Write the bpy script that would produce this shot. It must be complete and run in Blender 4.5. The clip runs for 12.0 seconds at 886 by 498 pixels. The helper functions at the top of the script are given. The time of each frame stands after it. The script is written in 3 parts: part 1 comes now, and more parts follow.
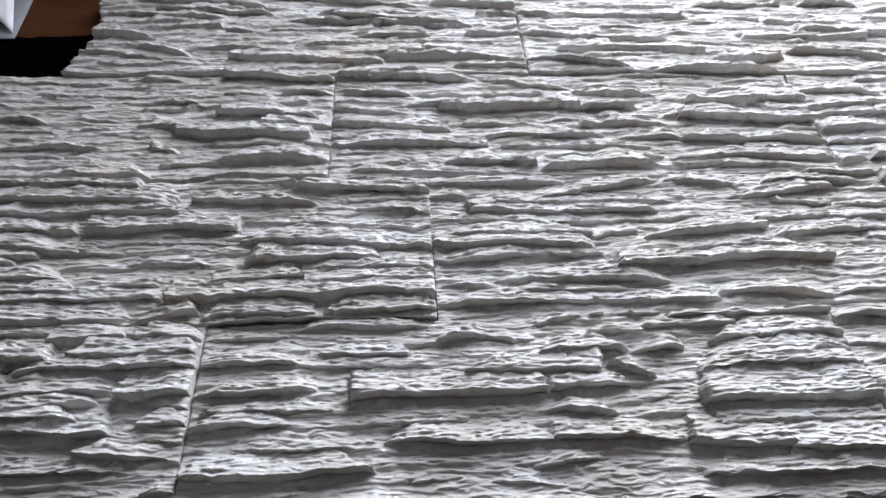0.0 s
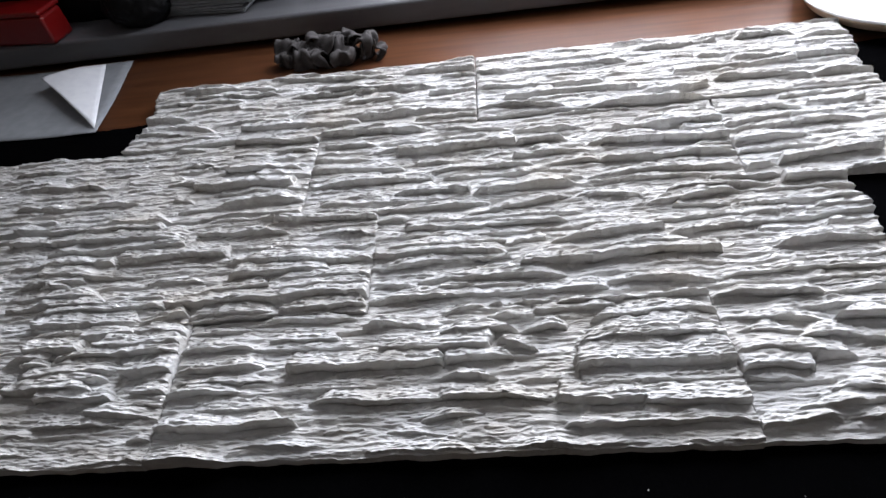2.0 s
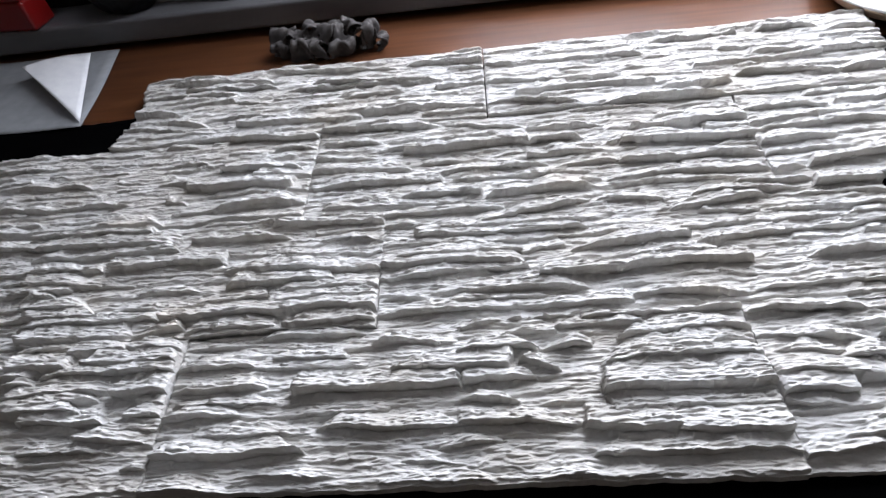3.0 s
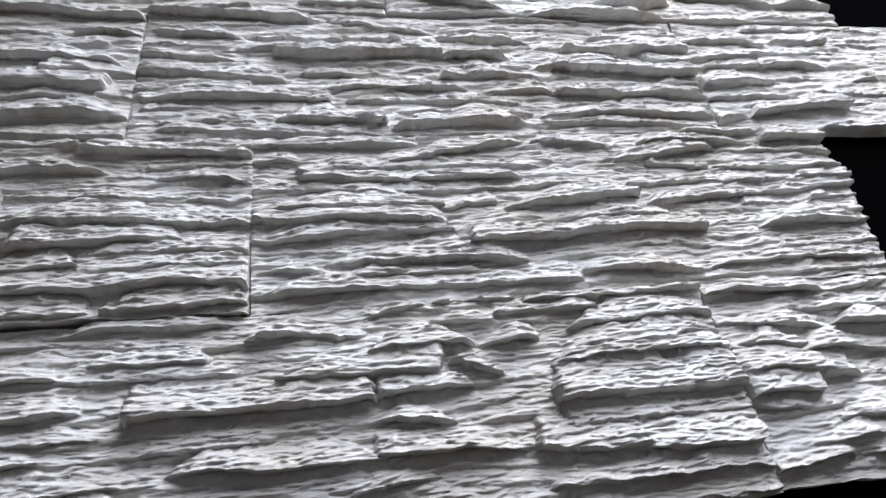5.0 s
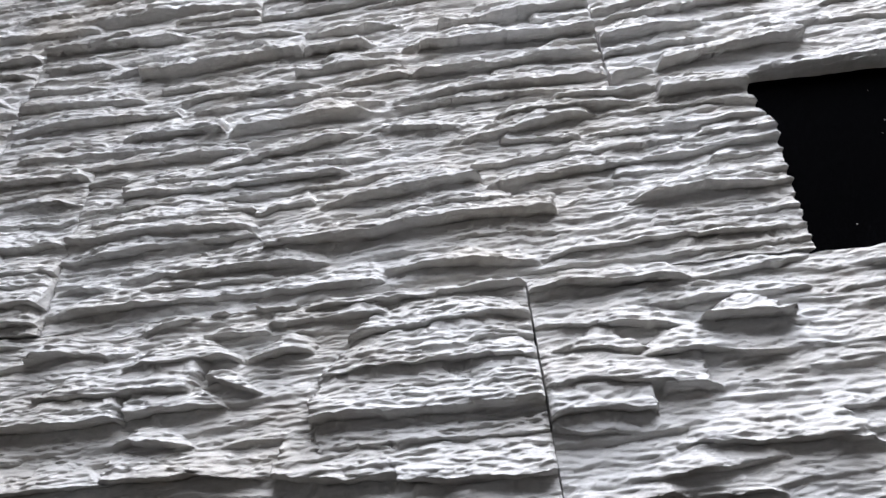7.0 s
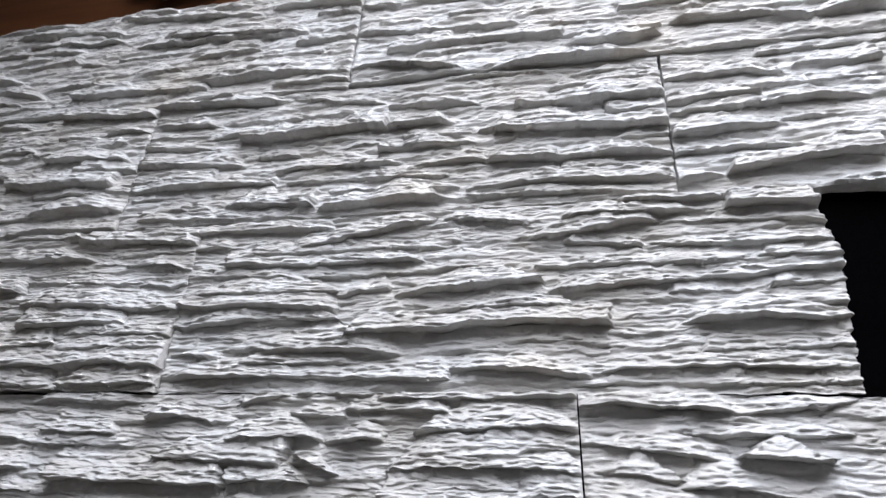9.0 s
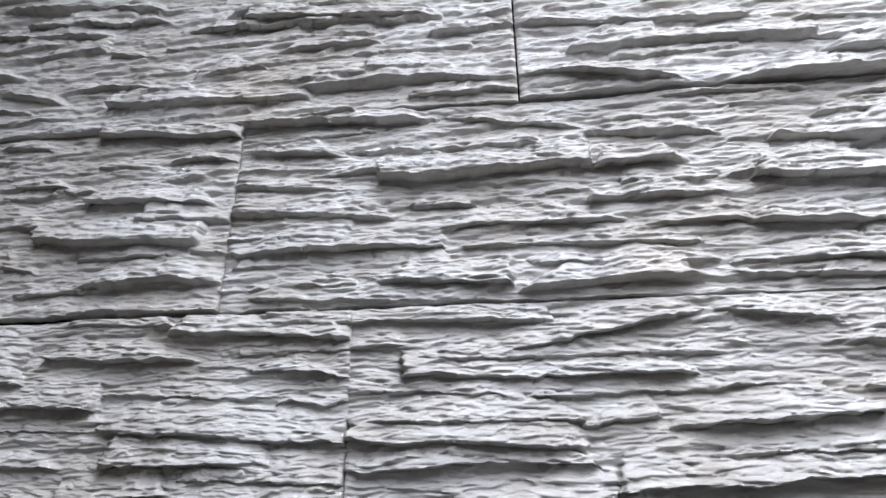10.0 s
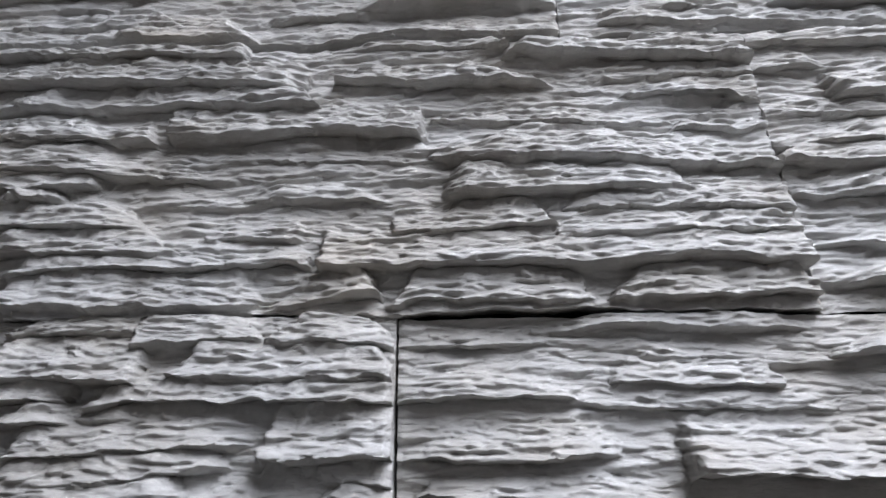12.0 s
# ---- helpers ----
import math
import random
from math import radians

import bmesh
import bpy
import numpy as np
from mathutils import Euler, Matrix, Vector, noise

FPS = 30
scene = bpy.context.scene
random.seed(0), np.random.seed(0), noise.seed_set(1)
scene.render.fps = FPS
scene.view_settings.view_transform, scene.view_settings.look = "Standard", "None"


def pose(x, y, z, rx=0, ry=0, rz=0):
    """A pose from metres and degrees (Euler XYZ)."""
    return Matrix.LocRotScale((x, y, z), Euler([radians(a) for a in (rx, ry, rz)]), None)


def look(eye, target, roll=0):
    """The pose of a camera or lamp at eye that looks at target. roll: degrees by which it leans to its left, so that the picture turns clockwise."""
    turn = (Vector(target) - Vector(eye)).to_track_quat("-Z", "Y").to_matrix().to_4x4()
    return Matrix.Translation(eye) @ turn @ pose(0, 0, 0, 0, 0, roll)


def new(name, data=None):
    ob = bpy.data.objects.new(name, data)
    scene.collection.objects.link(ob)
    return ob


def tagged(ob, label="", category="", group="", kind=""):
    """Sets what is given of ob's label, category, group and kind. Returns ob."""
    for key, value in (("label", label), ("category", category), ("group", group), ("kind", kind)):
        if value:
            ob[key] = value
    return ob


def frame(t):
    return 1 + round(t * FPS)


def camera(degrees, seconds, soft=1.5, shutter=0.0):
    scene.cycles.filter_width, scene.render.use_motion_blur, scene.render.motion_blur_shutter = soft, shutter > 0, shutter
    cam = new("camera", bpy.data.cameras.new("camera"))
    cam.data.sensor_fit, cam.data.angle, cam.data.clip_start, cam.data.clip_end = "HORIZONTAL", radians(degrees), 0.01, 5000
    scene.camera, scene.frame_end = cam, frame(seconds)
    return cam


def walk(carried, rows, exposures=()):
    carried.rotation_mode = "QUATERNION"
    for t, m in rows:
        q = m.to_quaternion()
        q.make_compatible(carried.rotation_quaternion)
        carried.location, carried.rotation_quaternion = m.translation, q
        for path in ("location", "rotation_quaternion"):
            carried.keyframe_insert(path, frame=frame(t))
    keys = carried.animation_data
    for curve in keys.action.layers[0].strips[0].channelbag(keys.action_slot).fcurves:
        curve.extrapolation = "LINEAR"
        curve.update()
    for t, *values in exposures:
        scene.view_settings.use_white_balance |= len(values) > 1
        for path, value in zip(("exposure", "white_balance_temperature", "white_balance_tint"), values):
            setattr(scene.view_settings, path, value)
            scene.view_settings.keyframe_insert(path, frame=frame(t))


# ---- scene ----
cam = camera(74.5, 12.0)
PATH = [
    (0, (-0.015, 0.009, 1.175), (0.067, 1.206, -0.426), 2.4),
    (0.5, (0.031, -0.015, 1.182), (-0.002, 1.223, -0.389), -3.1),
    (1, (0.075, -0.05, 1.199), (-0.028, 1.261, -0.308), -5.8),
    (1.5, (0.11, -0.083, 1.206), (-0.083, 1.26, -0.263), -9.3),
    (2, (0.148, -0.106, 1.211), (-0.094, 1.277, -0.213), -11.0),
    (2.5, (0.153, -0.106, 1.209), (-0.084, 1.277, -0.217), -11.6),
    (2.7, (0.147, -0.094, 1.209), (-0.128, 1.276, -0.222), -12.4),
    (4.3, (0.007, 0.049, 1.128), (0.413, 1.173, -0.475), 15.5),
    (4.5, (0.018, 0.056, 1.126), (0.397, 1.141, -0.51), 15.0),
    (5, (0.065, 0.063, 1.125), (0.388, 1.116, -0.544), 12.0),
    (5.5, (0.115, 0.064, 1.116), (0.237, 1.121, -0.578), 2.3),
    (6, (0.184, 0.056, 1.106), (0.172, 1.125, -0.584), -4.6),
    (6.5, (0.256, 0.049, 1.088), (0.07, 1.135, -0.581), -13.6),
    (7, (0.306, 0.064, 1.082), (0.132, 1.183, -0.566), -13.6),
    (7.2, (0.327, 0.071, 1.083), (0.054, 1.172, -0.564), -18.2),
    (8.8, (0.358, 0.094, 1.158), (-0.057, 1.093, -0.524), -20.7),
    (9, (0.321, 0.13, 1.164), (-0.098, 1.126, -0.52), -21.9),
    (9.5, (0.219, 0.222, 1.16), (-0.065, 1.132, -0.598), -17.9),
    (10, (0.106, 0.28, 1.126), (-0.152, 1.091, -0.684), -18.6),
    (10.5, (0.013, 0.288, 1.084), (-0.263, 1.047, -0.746), -20.1),
    (11, (-0.057, 0.243, 1.052), (-0.31, 1.026, -0.771), -16.8),
    (11.5, (-0.091, 0.183, 1.025), (-0.254, 1.007, -0.79), -10.8),
    (12, (-0.147, 0.165, 1.013), (-0.265, 0.978, -0.81), -8.0),
]
walk(cam, [(t, look(eye, target, roll)) for t, eye, target, roll in PATH],
     exposures=[(0, -0.06), (1, -0.12), (1.5, 0.0), (2.5, 0.30), (4.3, -0.04), (6, -0.14), (7.2, -0.18), (9, -0.32), (9.6, -0.48), (10.6, -0.46), (11.2, -0.36), (12, -0.28)])

# ---- daylight: one overcast window behind the table ----
world = bpy.data.worlds.new("world")
scene.world = world
world.use_nodes = True
wn = world.node_tree.nodes
sky = wn.new("ShaderNodeTexSky")
sky.sky_type, sky.sun_disc = "NISHITA", False
sky.sun_elevation, sky.sun_rotation = radians(38), radians(-12)
wn["Background"].inputs["Strength"].default_value = 0.12
world.node_tree.links.new(sky.outputs["Color"], wn["Background"].inputs["Color"])

WIN_X0, WIN_X1, WIN_Z0, WIN_Z1, WIN_Y = 0.0, 1.25, 0.99, 2.22, 1.13
sky_lamp = new("window_daylight", bpy.data.lights.new("window_daylight", "AREA"))
sky_lamp.data.shape = "RECTANGLE"
sky_lamp.data.size, sky_lamp.data.size_y = WIN_X1 - WIN_X0 - 0.1, WIN_Z1 - WIN_Z0 - 0.1
sky_lamp.data.energy, sky_lamp.data.color = 54, (0.94, 0.975, 1.105)
sky_lamp.matrix_world = look(((WIN_X0 + WIN_X1) / 2, WIN_Y + 0.03, (WIN_Z0 + WIN_Z1) / 2), (0.45, 0.0, 1.2))
scene.view_settings.exposure = 0.0


# ---- materials ----
def material(name, colour, rough=0.6, metal=0.0):
    m = bpy.data.materials.new(name)
    m.use_nodes = True
    b = m.node_tree.nodes["Principled BSDF"]
    b.inputs["Base Color"].default_value = (*colour, 1)
    b.inputs["Roughness"].default_value = rough
    b.inputs["Metallic"].default_value = metal
    return m, m.node_tree.nodes, m.node_tree.links, b


def grain(m, scale, stretch, low, high, bump=0.0, distance=0.001, detail=6.0, coords="Object", factor_range=(0.3, 0.7)):
    """Mixes two colours by a stretched noise and adds a relief of the same noise."""
    mat, n, l, b = m
    tc, mp = n.new("ShaderNodeTexCoord"), n.new("ShaderNodeMapping")
    mp.inputs["Scale"].default_value = stretch
    nz, ramp = n.new("ShaderNodeTexNoise"), n.new("ShaderNodeValToRGB")
    nz.inputs["Scale"].default_value, nz.inputs["Detail"].default_value = scale, detail
    ramp.color_ramp.elements[0].position, ramp.color_ramp.elements[1].position = factor_range
    ramp.color_ramp.elements[0].color, ramp.color_ramp.elements[1].color = (*low, 1), (*high, 1)
    l.new(tc.outputs[coords], mp.inputs["Vector"])
    l.new(mp.outputs["Vector"], nz.inputs["Vector"])
    l.new(nz.outputs["Fac"], ramp.inputs["Fac"])
    l.new(ramp.outputs["Color"], b.inputs["Base Color"])
    if bump:
        bp = n.new("ShaderNodeBump")
        bp.inputs["Strength"].default_value, bp.inputs["Distance"].default_value = bump, distance
        l.new(nz.outputs["Fac"], bp.inputs["Height"])
        l.new(bp.outputs["Normal"], b.inputs["Normal"])
    return mat


def gypsum_material():
    """White cast plaster: faint cloudy tint, thin layered striation and pores, rare ochre stains."""
    m, n, l, b = material("white_gypsum", (0.8, 0.8, 0.78), 0.82)
    b.inputs["Specular IOR Level"].default_value = 0.3
    tc = n.new("ShaderNodeTexCoord")

    def noise_at(scale, stretch, detail, rough=0.55):
        mp, nz = n.new("ShaderNodeMapping"), n.new("ShaderNodeTexNoise")
        mp.inputs["Scale"].default_value = stretch
        nz.inputs["Scale"].default_value, nz.inputs["Detail"].default_value = scale, detail
        nz.inputs["Roughness"].default_value = rough
        l.new(tc.outputs["Object"], mp.inputs["Vector"])
        l.new(mp.outputs["Vector"], nz.inputs["Vector"])
        return nz.outputs["Fac"]

    def ramp(fac, p0, c0, p1, c1):
        r = n.new("ShaderNodeValToRGB")
        r.color_ramp.elements[0].position, r.color_ramp.elements[1].position = p0, p1
        r.color_ramp.elements[0].color, r.color_ramp.elements[1].color = (*c0, 1), (*c1, 1)
        l.new(fac, r.inputs["Fac"])
        return r.outputs["Color"]

    def mix(kind, fac, a, c):
        x = n.new("ShaderNodeMix")
        x.data_type, x.blend_type = "RGBA", kind
        if isinstance(fac, float):
            x.inputs["Factor"].default_value = fac
        else:
            l.new(fac, x.inputs["Factor"])
        l.new(a, x.inputs["A"])
        l.new(c, x.inputs["B"])
        return x.outputs["Result"]

    cloud = ramp(noise_at(28, (0.5, 1, 1), 5), 0.30, (0.415, 0.395, 0.36), 0.60, (0.52, 0.515, 0.50))
    grit = ramp(noise_at(260, (0.35, 1, 1), 4, 0.7), 0.3, (0.80, 0.80, 0.79), 0.6, (1, 1, 1))
    colour = mix("MULTIPLY", 0.8, cloud, grit)
    stain = ramp(noise_at(9, (0.6, 1, 1), 3), 0.60, (0, 0, 0), 0.80, (0.4, 0.4, 0.4))
    ochre = n.new("ShaderNodeRGB")
    ochre.outputs[0].default_value = (0.62, 0.52, 0.38, 1)
    colour = mix("MIX", stain, colour, ochre.outputs[0])
    l.new(colour, b.inputs["Base Color"])
    fine, pores = n.new("ShaderNodeBump"), n.new("ShaderNodeBump")
    fine.inputs["Strength"].default_value, fine.inputs["Distance"].default_value = 0.9, 0.0017
    pores.inputs["Strength"].default_value, pores.inputs["Distance"].default_value = 0.35, 0.0006
    l.new(noise_at(230, (0.2, 1, 1.2), 7, 0.66), fine.inputs["Height"])
    l.new(noise_at(520, (0.5, 1, 1), 3), pores.inputs["Height"])
    flake = n.new("ShaderNodeBump")
    flake.inputs["Strength"].default_value, flake.inputs["Distance"].default_value = 0.85, 0.0034
    l.new(noise_at(110, (0.2, 1, 1), 8, 0.62), flake.inputs["Height"])
    l.new(flake.outputs["Normal"], fine.inputs["Normal"])
    l.new(fine.outputs["Normal"], pores.inputs["Normal"])
    l.new(pores.outputs["Normal"], b.inputs["Normal"])
    return m


GYPSUM = gypsum_material()
WOOD = grain(material("brown_wood_veneer", (0.08, 0.035, 0.015), 0.3), 14, (0.5, 7, 7), (0.048, 0.018, 0.008), (0.088, 0.034, 0.014), 0.08, 0.0006)
WOOD.node_tree.nodes["Principled BSDF"].inputs["Specular IOR Level"].default_value = 0.3
CLOTH = grain(material("black_cloth", (0.006, 0.006, 0.007), 1.0), 900, (1, 1, 1), (0.0006, 0.0006, 0.0007), (0.0016, 0.0016, 0.0018), 0.4, 0.0006)
CLOTH.node_tree.nodes["Principled BSDF"].inputs["Specular IOR Level"].default_value = 0.0
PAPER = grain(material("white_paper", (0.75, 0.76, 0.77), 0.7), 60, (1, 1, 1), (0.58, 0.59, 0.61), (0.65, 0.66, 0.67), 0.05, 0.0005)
# white paper with shade put into its colour, for the flat sheet and stack
SHADED_PAPER = grain(material("shaded_paper", (0.3, 0.31, 0.32), 0.7), 60, (1, 1, 1), (0.18, 0.188, 0.197), (0.22, 0.23, 0.24), 0.05, 0.0005)
RAG = grain(material("grey_rag", (0.13, 0.12, 0.115), 0.9), 90, (1, 1, 1), (0.022, 0.019, 0.018), (0.052, 0.046, 0.044), 0.4, 0.001)
# white sill whose shade is put into this dark grey
SILL = grain(material("shaded_sill_laminate", (0.66, 0.66, 0.66), 0.4), 20, (0.3, 2, 2), (0.085, 0.085, 0.09), (0.115, 0.115, 0.12), 0.04, 0.0005)
# wall and ceiling colours are set for the fill light that they bounce
WALL = grain(material("bounce_wall_plaster", (0.6, 0.58, 0.55), 0.85), 30, (1, 1, 1), (0.19, 0.15, 0.115), (0.24, 0.195, 0.15), 0.15, 0.001)
CEIL = grain(material("bounce_ceiling_paint", (0.75, 0.75, 0.74), 0.9), 25, (1, 1, 1), (0.44, 0.44, 0.435), (0.50, 0.50, 0.495), 0.1, 0.001)
FLOOR = grain(material("brown_laminate_floor", (0.2, 0.12, 0.07), 0.45), 8, (6, 0.6, 1), (0.13, 0.075, 0.04), (0.24, 0.15, 0.085), 0.1, 0.0006)
RED = material("red_plastic", (0.17, 0.005, 0.005), 0.3)[0]
BLACK = grain(material("black_plastic", (0.008, 0.008, 0.009), 0.5), 80, (1, 1, 1), (0.003, 0.003, 0.0035), (0.006, 0.006, 0.0065), 0.05, 0.0005)
BLACK.node_tree.nodes["Principled BSDF"].inputs["Specular IOR Level"].default_value = 0.12
CERAMIC = grain(material("glazed_ceramic", (0.7, 0.69, 0.66), 0.18), 12, (1, 1, 1), (0.50, 0.49, 0.47), (0.57, 0.56, 0.54), 0.02, 0.0005)
TAN = grain(material("unglazed_clay", (0.4, 0.3, 0.2), 0.8), 60, (1, 1, 1), (0.34, 0.25, 0.17), (0.45, 0.34, 0.24), 0.2, 0.0006)
PVC = grain(material("white_window_plastic", (0.78, 0.78, 0.78), 0.35), 10, (1, 1, 1), (0.75, 0.75, 0.76), (0.79, 0.79, 0.79), 0.02, 0.0005)


def glass_material():
    m, n, l, b = material("window_glass", (1, 1, 1), 0.0)
    b.inputs["Transmission Weight"].default_value, b.inputs["IOR"].default_value = 1.0, 1.45
    return m


GLASS = glass_material()


# ---- mesh helpers ----
def mesh_of(bm, name, mat, smooth=False):
    me = bpy.data.meshes.new(name)
    bm.to_mesh(me)
    bm.free()
    me.materials.append(mat)
    if smooth:
        me.polygons.foreach_set("use_smooth", [True] * len(me.polygons))
    return me


def part(name, bm, mat, parent, label="", smooth=False):
    ob = new(name, mesh_of(bm, name, mat, smooth))
    ob.parent = parent
    return tagged(ob, label)


def thing(name, bm, mat, label, category, smooth=False, kind="", group=""):
    return tagged(new(name, mesh_of(bm, name, mat, smooth)), label, category, group, kind)


def empty(name, place, label, category, group="", turn=0.0):
    ob = new(name)
    ob.matrix_world = pose(*place, 0, 0, turn)
    ob.empty_display_size = 0.02
    return tagged(ob, label, category, group)


def box_bm(x0, x1, y0, y1, z0, z1, bevel=0.0, seg=2):
    bm = bmesh.new()
    bmesh.ops.create_cube(bm, size=1, matrix=Matrix.Translation(((x0 + x1) / 2, (y0 + y1) / 2, (z0 + z1) / 2)) @ Matrix.Diagonal((x1 - x0, y1 - y0, z1 - z0, 1)))
    if bevel:
        bmesh.ops.bevel(bm, geom=bm.edges[:], offset=bevel, segments=seg, affect="EDGES", profile=0.5)
    return bm


def lathe_bm(profile, steps=64):
    """A body of revolution from (radius, height) pairs."""
    bm = bmesh.new()
    rings = []
    for r, z in profile:
        rings.append([bm.verts.new((r * math.cos(2 * math.pi * k / steps), r * math.sin(2 * math.pi * k / steps), z)) for k in range(steps)])
    for a, c in zip(rings, rings[1:]):
        for k in range(steps):
            bm.faces.new((a[k], a[(k + 1) % steps], c[(k + 1) % steps], c[k]))
    bm.faces.new(list(reversed(rings[0])))
    bm.faces.new(rings[-1])
    return bm


# ---- noise on arrays ----
_rng = np.random.RandomState(11)
_perm = np.concatenate([_rng.permutation(256)] * 3)
_ang = _rng.rand(256) * 2 * np.pi
_gx, _gy = np.cos(_ang), np.sin(_ang)


def gnoise(x, y, seed=0):
    """Gradient noise, about -0.7 to 0.7."""
    x, y = np.broadcast_arrays(np.asarray(x, float) + seed * 17.31, np.asarray(y, float) + seed * 5.77)
    xi, yi = np.floor(x).astype(int), np.floor(y).astype(int)
    xf, yf = x - xi, y - yi
    u, v = xf * xf * xf * (xf * (xf * 6 - 15) + 10), yf * yf * yf * (yf * (yf * 6 - 15) + 10)

    def g(i, j):
        h = _perm[_perm[(xi + i) & 255] + ((yi + j) & 255)]
        return _gx[h] * (xf - i) + _gy[h] * (yf - j)

    a = g(0, 0) * (1 - u) + g(1, 0) * u
    c = g(0, 1) * (1 - u) + g(1, 1) * u
    return a * (1 - v) + c * v


def fbm(x, y, seed=0, octaves=4, gain=0.5):
    total, amp = 0.0, 1.0
    for k in range(octaves):
        total = total + amp * gnoise(x * 2 ** k, y * 2 ** k, seed + 3 * k)
        amp *= gain
    return total


def step(a, b, x):
    s = np.clip((x - a) / (b - a), 0, 1)
    return s * s * (3 - 2 * s)


# ---- structure: room, window, sill ----
TOP = 0.752  # height of the table top


def wall(name, x0, x1, y0, y1, z0, z1, mat, label):
    return thing(name, box_bm(x0, x1, y0, y1, z0, z1), mat, label, "wall", kind="structure")


# side walls and ceiling are unseen, added to block sky and bounce light
RX0, RX1, RY0, RY1, RH = -1.7, 2.4, -2.6, 1.05, 2.6
thing("floor", box_bm(RX0 - 0.15, RX1 + 0.15, RY0 - 0.15, RY1 + 0.3, -0.06, 0.0), FLOOR, "brown laminate floor of the room", "floor", kind="structure")
thing("ceiling", box_bm(RX0 - 0.15, RX1 + 0.15, RY0 - 0.15, RY1 + 0.3, RH, RH + 0.06), CEIL, "unseen off-white ceiling, added to enclose and bounce light", "ceiling", kind="structure")
wall("wall_west", RX0 - 0.15, RX0, RY0, RY1, 0, RH, WALL, "unseen plain beige wall, added to enclose and bounce light")
wall("wall_east", RX1, RX1 + 0.15, RY0, RY1, 0, RH, WALL, "unseen plain beige wall, added to enclose and bounce light")
wall("wall_south", RX0 - 0.15, RX1 + 0.15, RY0 - 0.15, RY0, 0, RH, WALL, "unseen plain beige wall, added to enclose and bounce light")


def wall_with_opening():
    bm = bmesh.new()
    for x0, x1, z0, z1 in ((RX0 - 0.15, WIN_X0, 0, RH), (WIN_X1, RX1 + 0.15, 0, RH), (WIN_X0, WIN_X1, 0, WIN_Z0 - 0.06), (WIN_X0, WIN_X1, WIN_Z1, RH)):
        bmesh.ops.create_cube(bm, size=1, matrix=Matrix.Translation(((x0 + x1) / 2, RY1 + 0.15, (z0 + z1) / 2)) @ Matrix.Diagonal((x1 - x0, 0.3, z1 - z0, 1)))
    return thing("wall_north", bm, WALL, "beige plaster wall with a window opening", "wall", kind="structure")


wall_with_opening()


def window():
    w = tagged(new("window_1"), "white plastic window with clear glass panes", "window", kind="structure")
    w.matrix_world = pose(0, WIN_Y + 0.10, 0)
    t = 0.06
    mid = (WIN_X0 + WIN_X1) / 2
    for x0, x1, z0, z1 in ((WIN_X0, WIN_X0 + t, WIN_Z0, WIN_Z1), (WIN_X1 - t, WIN_X1, WIN_Z0, WIN_Z1), (mid - t / 2, mid + t / 2, WIN_Z0 + t, WIN_Z1 - t),
                           (WIN_X0 + t, WIN_X1 - t, WIN_Z0, WIN_Z0 + t), (WIN_X0 + t, WIN_X1 - t, WIN_Z1 - t, WIN_Z1)):
        part("window_frame", box_bm(x0, x1, -0.03, 0.03, z0, z1, 0.004), PVC, w)
    for x0, x1 in ((WIN_X0 + t, mid - t / 2), (mid + t / 2, WIN_X1 - t)):
        p = part("pane", box_bm(x0, x1, -0.004, 0.004, WIN_Z0 + t, WIN_Z1 - t), GLASS, w)
        p.visible_shadow = False


window()
thing("window_sill", box_bm(-1.45, 2.2, 0.885, 1.20, 0.762, 0.803, 0.006, 3), SILL, "white laminate window sill behind the table, coloured grey as shaded", "window sill", kind="structure")


# ---- table and cloth ----
def table():
    t = empty("table", (0, 0, 0), "brown wood veneer table beside the window", "table")
    part("tabletop", box_bm(-1.25, 1.45, -0.16, 0.93, TOP - 0.032, TOP, 0.004, 3), WOOD, t)
    for x in (-1.18, 1.38):
        for y in (-0.09, 0.86):
            part("leg", box_bm(x - 0.03, x + 0.03, y - 0.03, y + 0.03, 0.0, TOP - 0.032, 0.004), WOOD, t)
    return t


table()


def cloth():
    """A thin black cloth with wavy hem, draped over the near edge of the table."""
    nx, ny = 190, 90
    x = np.linspace(-1.05, 1.3, nx)[:, None] + np.zeros((1, ny))
    s = np.linspace(0, 1, ny)[None, :] + np.zeros((nx, 1))
    far = 0.652 + 0.03 * (x + 0.5) * (x < 2) + 0.006 * fbm(x * 9, 0 * x, 3) + 0.003 * fbm(x * 50, 0 * x, 5)
    near = -0.40 + 0.02 * fbm(x * 4, 0 * x, 7)
    y = near + (far - near) * s
    lift = 0.0012 + 0.0012 * step(0.02, 0.0, far - y) * (0.5 + fbm(x * 60, y * 0, 8)) + 0.0008 * (fbm(x * 6, y * 6, 9) + 0.6)
    z = TOP + np.maximum(lift, 0.0008)
    over = y < -0.163
    z = np.where(over, TOP + 0.001 + (y + 0.163), z)
    y = np.where(over, -0.166 - 0.01 * np.abs(np.sin(x * 14)) * np.clip(-(y + 0.163) * 6, 0, 1), y)
    co = np.stack([x, y, z], -1).reshape(-1, 3)
    i, j = np.meshgrid(np.arange(nx - 1), np.arange(ny - 1), indexing="ij")
    a = (i * ny + j).ravel()
    quads = np.stack([a, a + ny, a + ny + 1, a + 1], -1)
    me = bpy.data.meshes.new("cloth")
    me.from_pydata(co.tolist(), [], quads.tolist())
    me.polygons.foreach_set("use_smooth", [True] * len(quads))
    me.materials.append(CLOTH)
    ob = tagged(new("black_cloth", me), "black cloth spread on the table under the tiles", "cloth")
    sol = ob.modifiers.new("thickness", "SOLIDIFY")
    sol.thickness, sol.offset = 0.0008, -1.0
    return ob


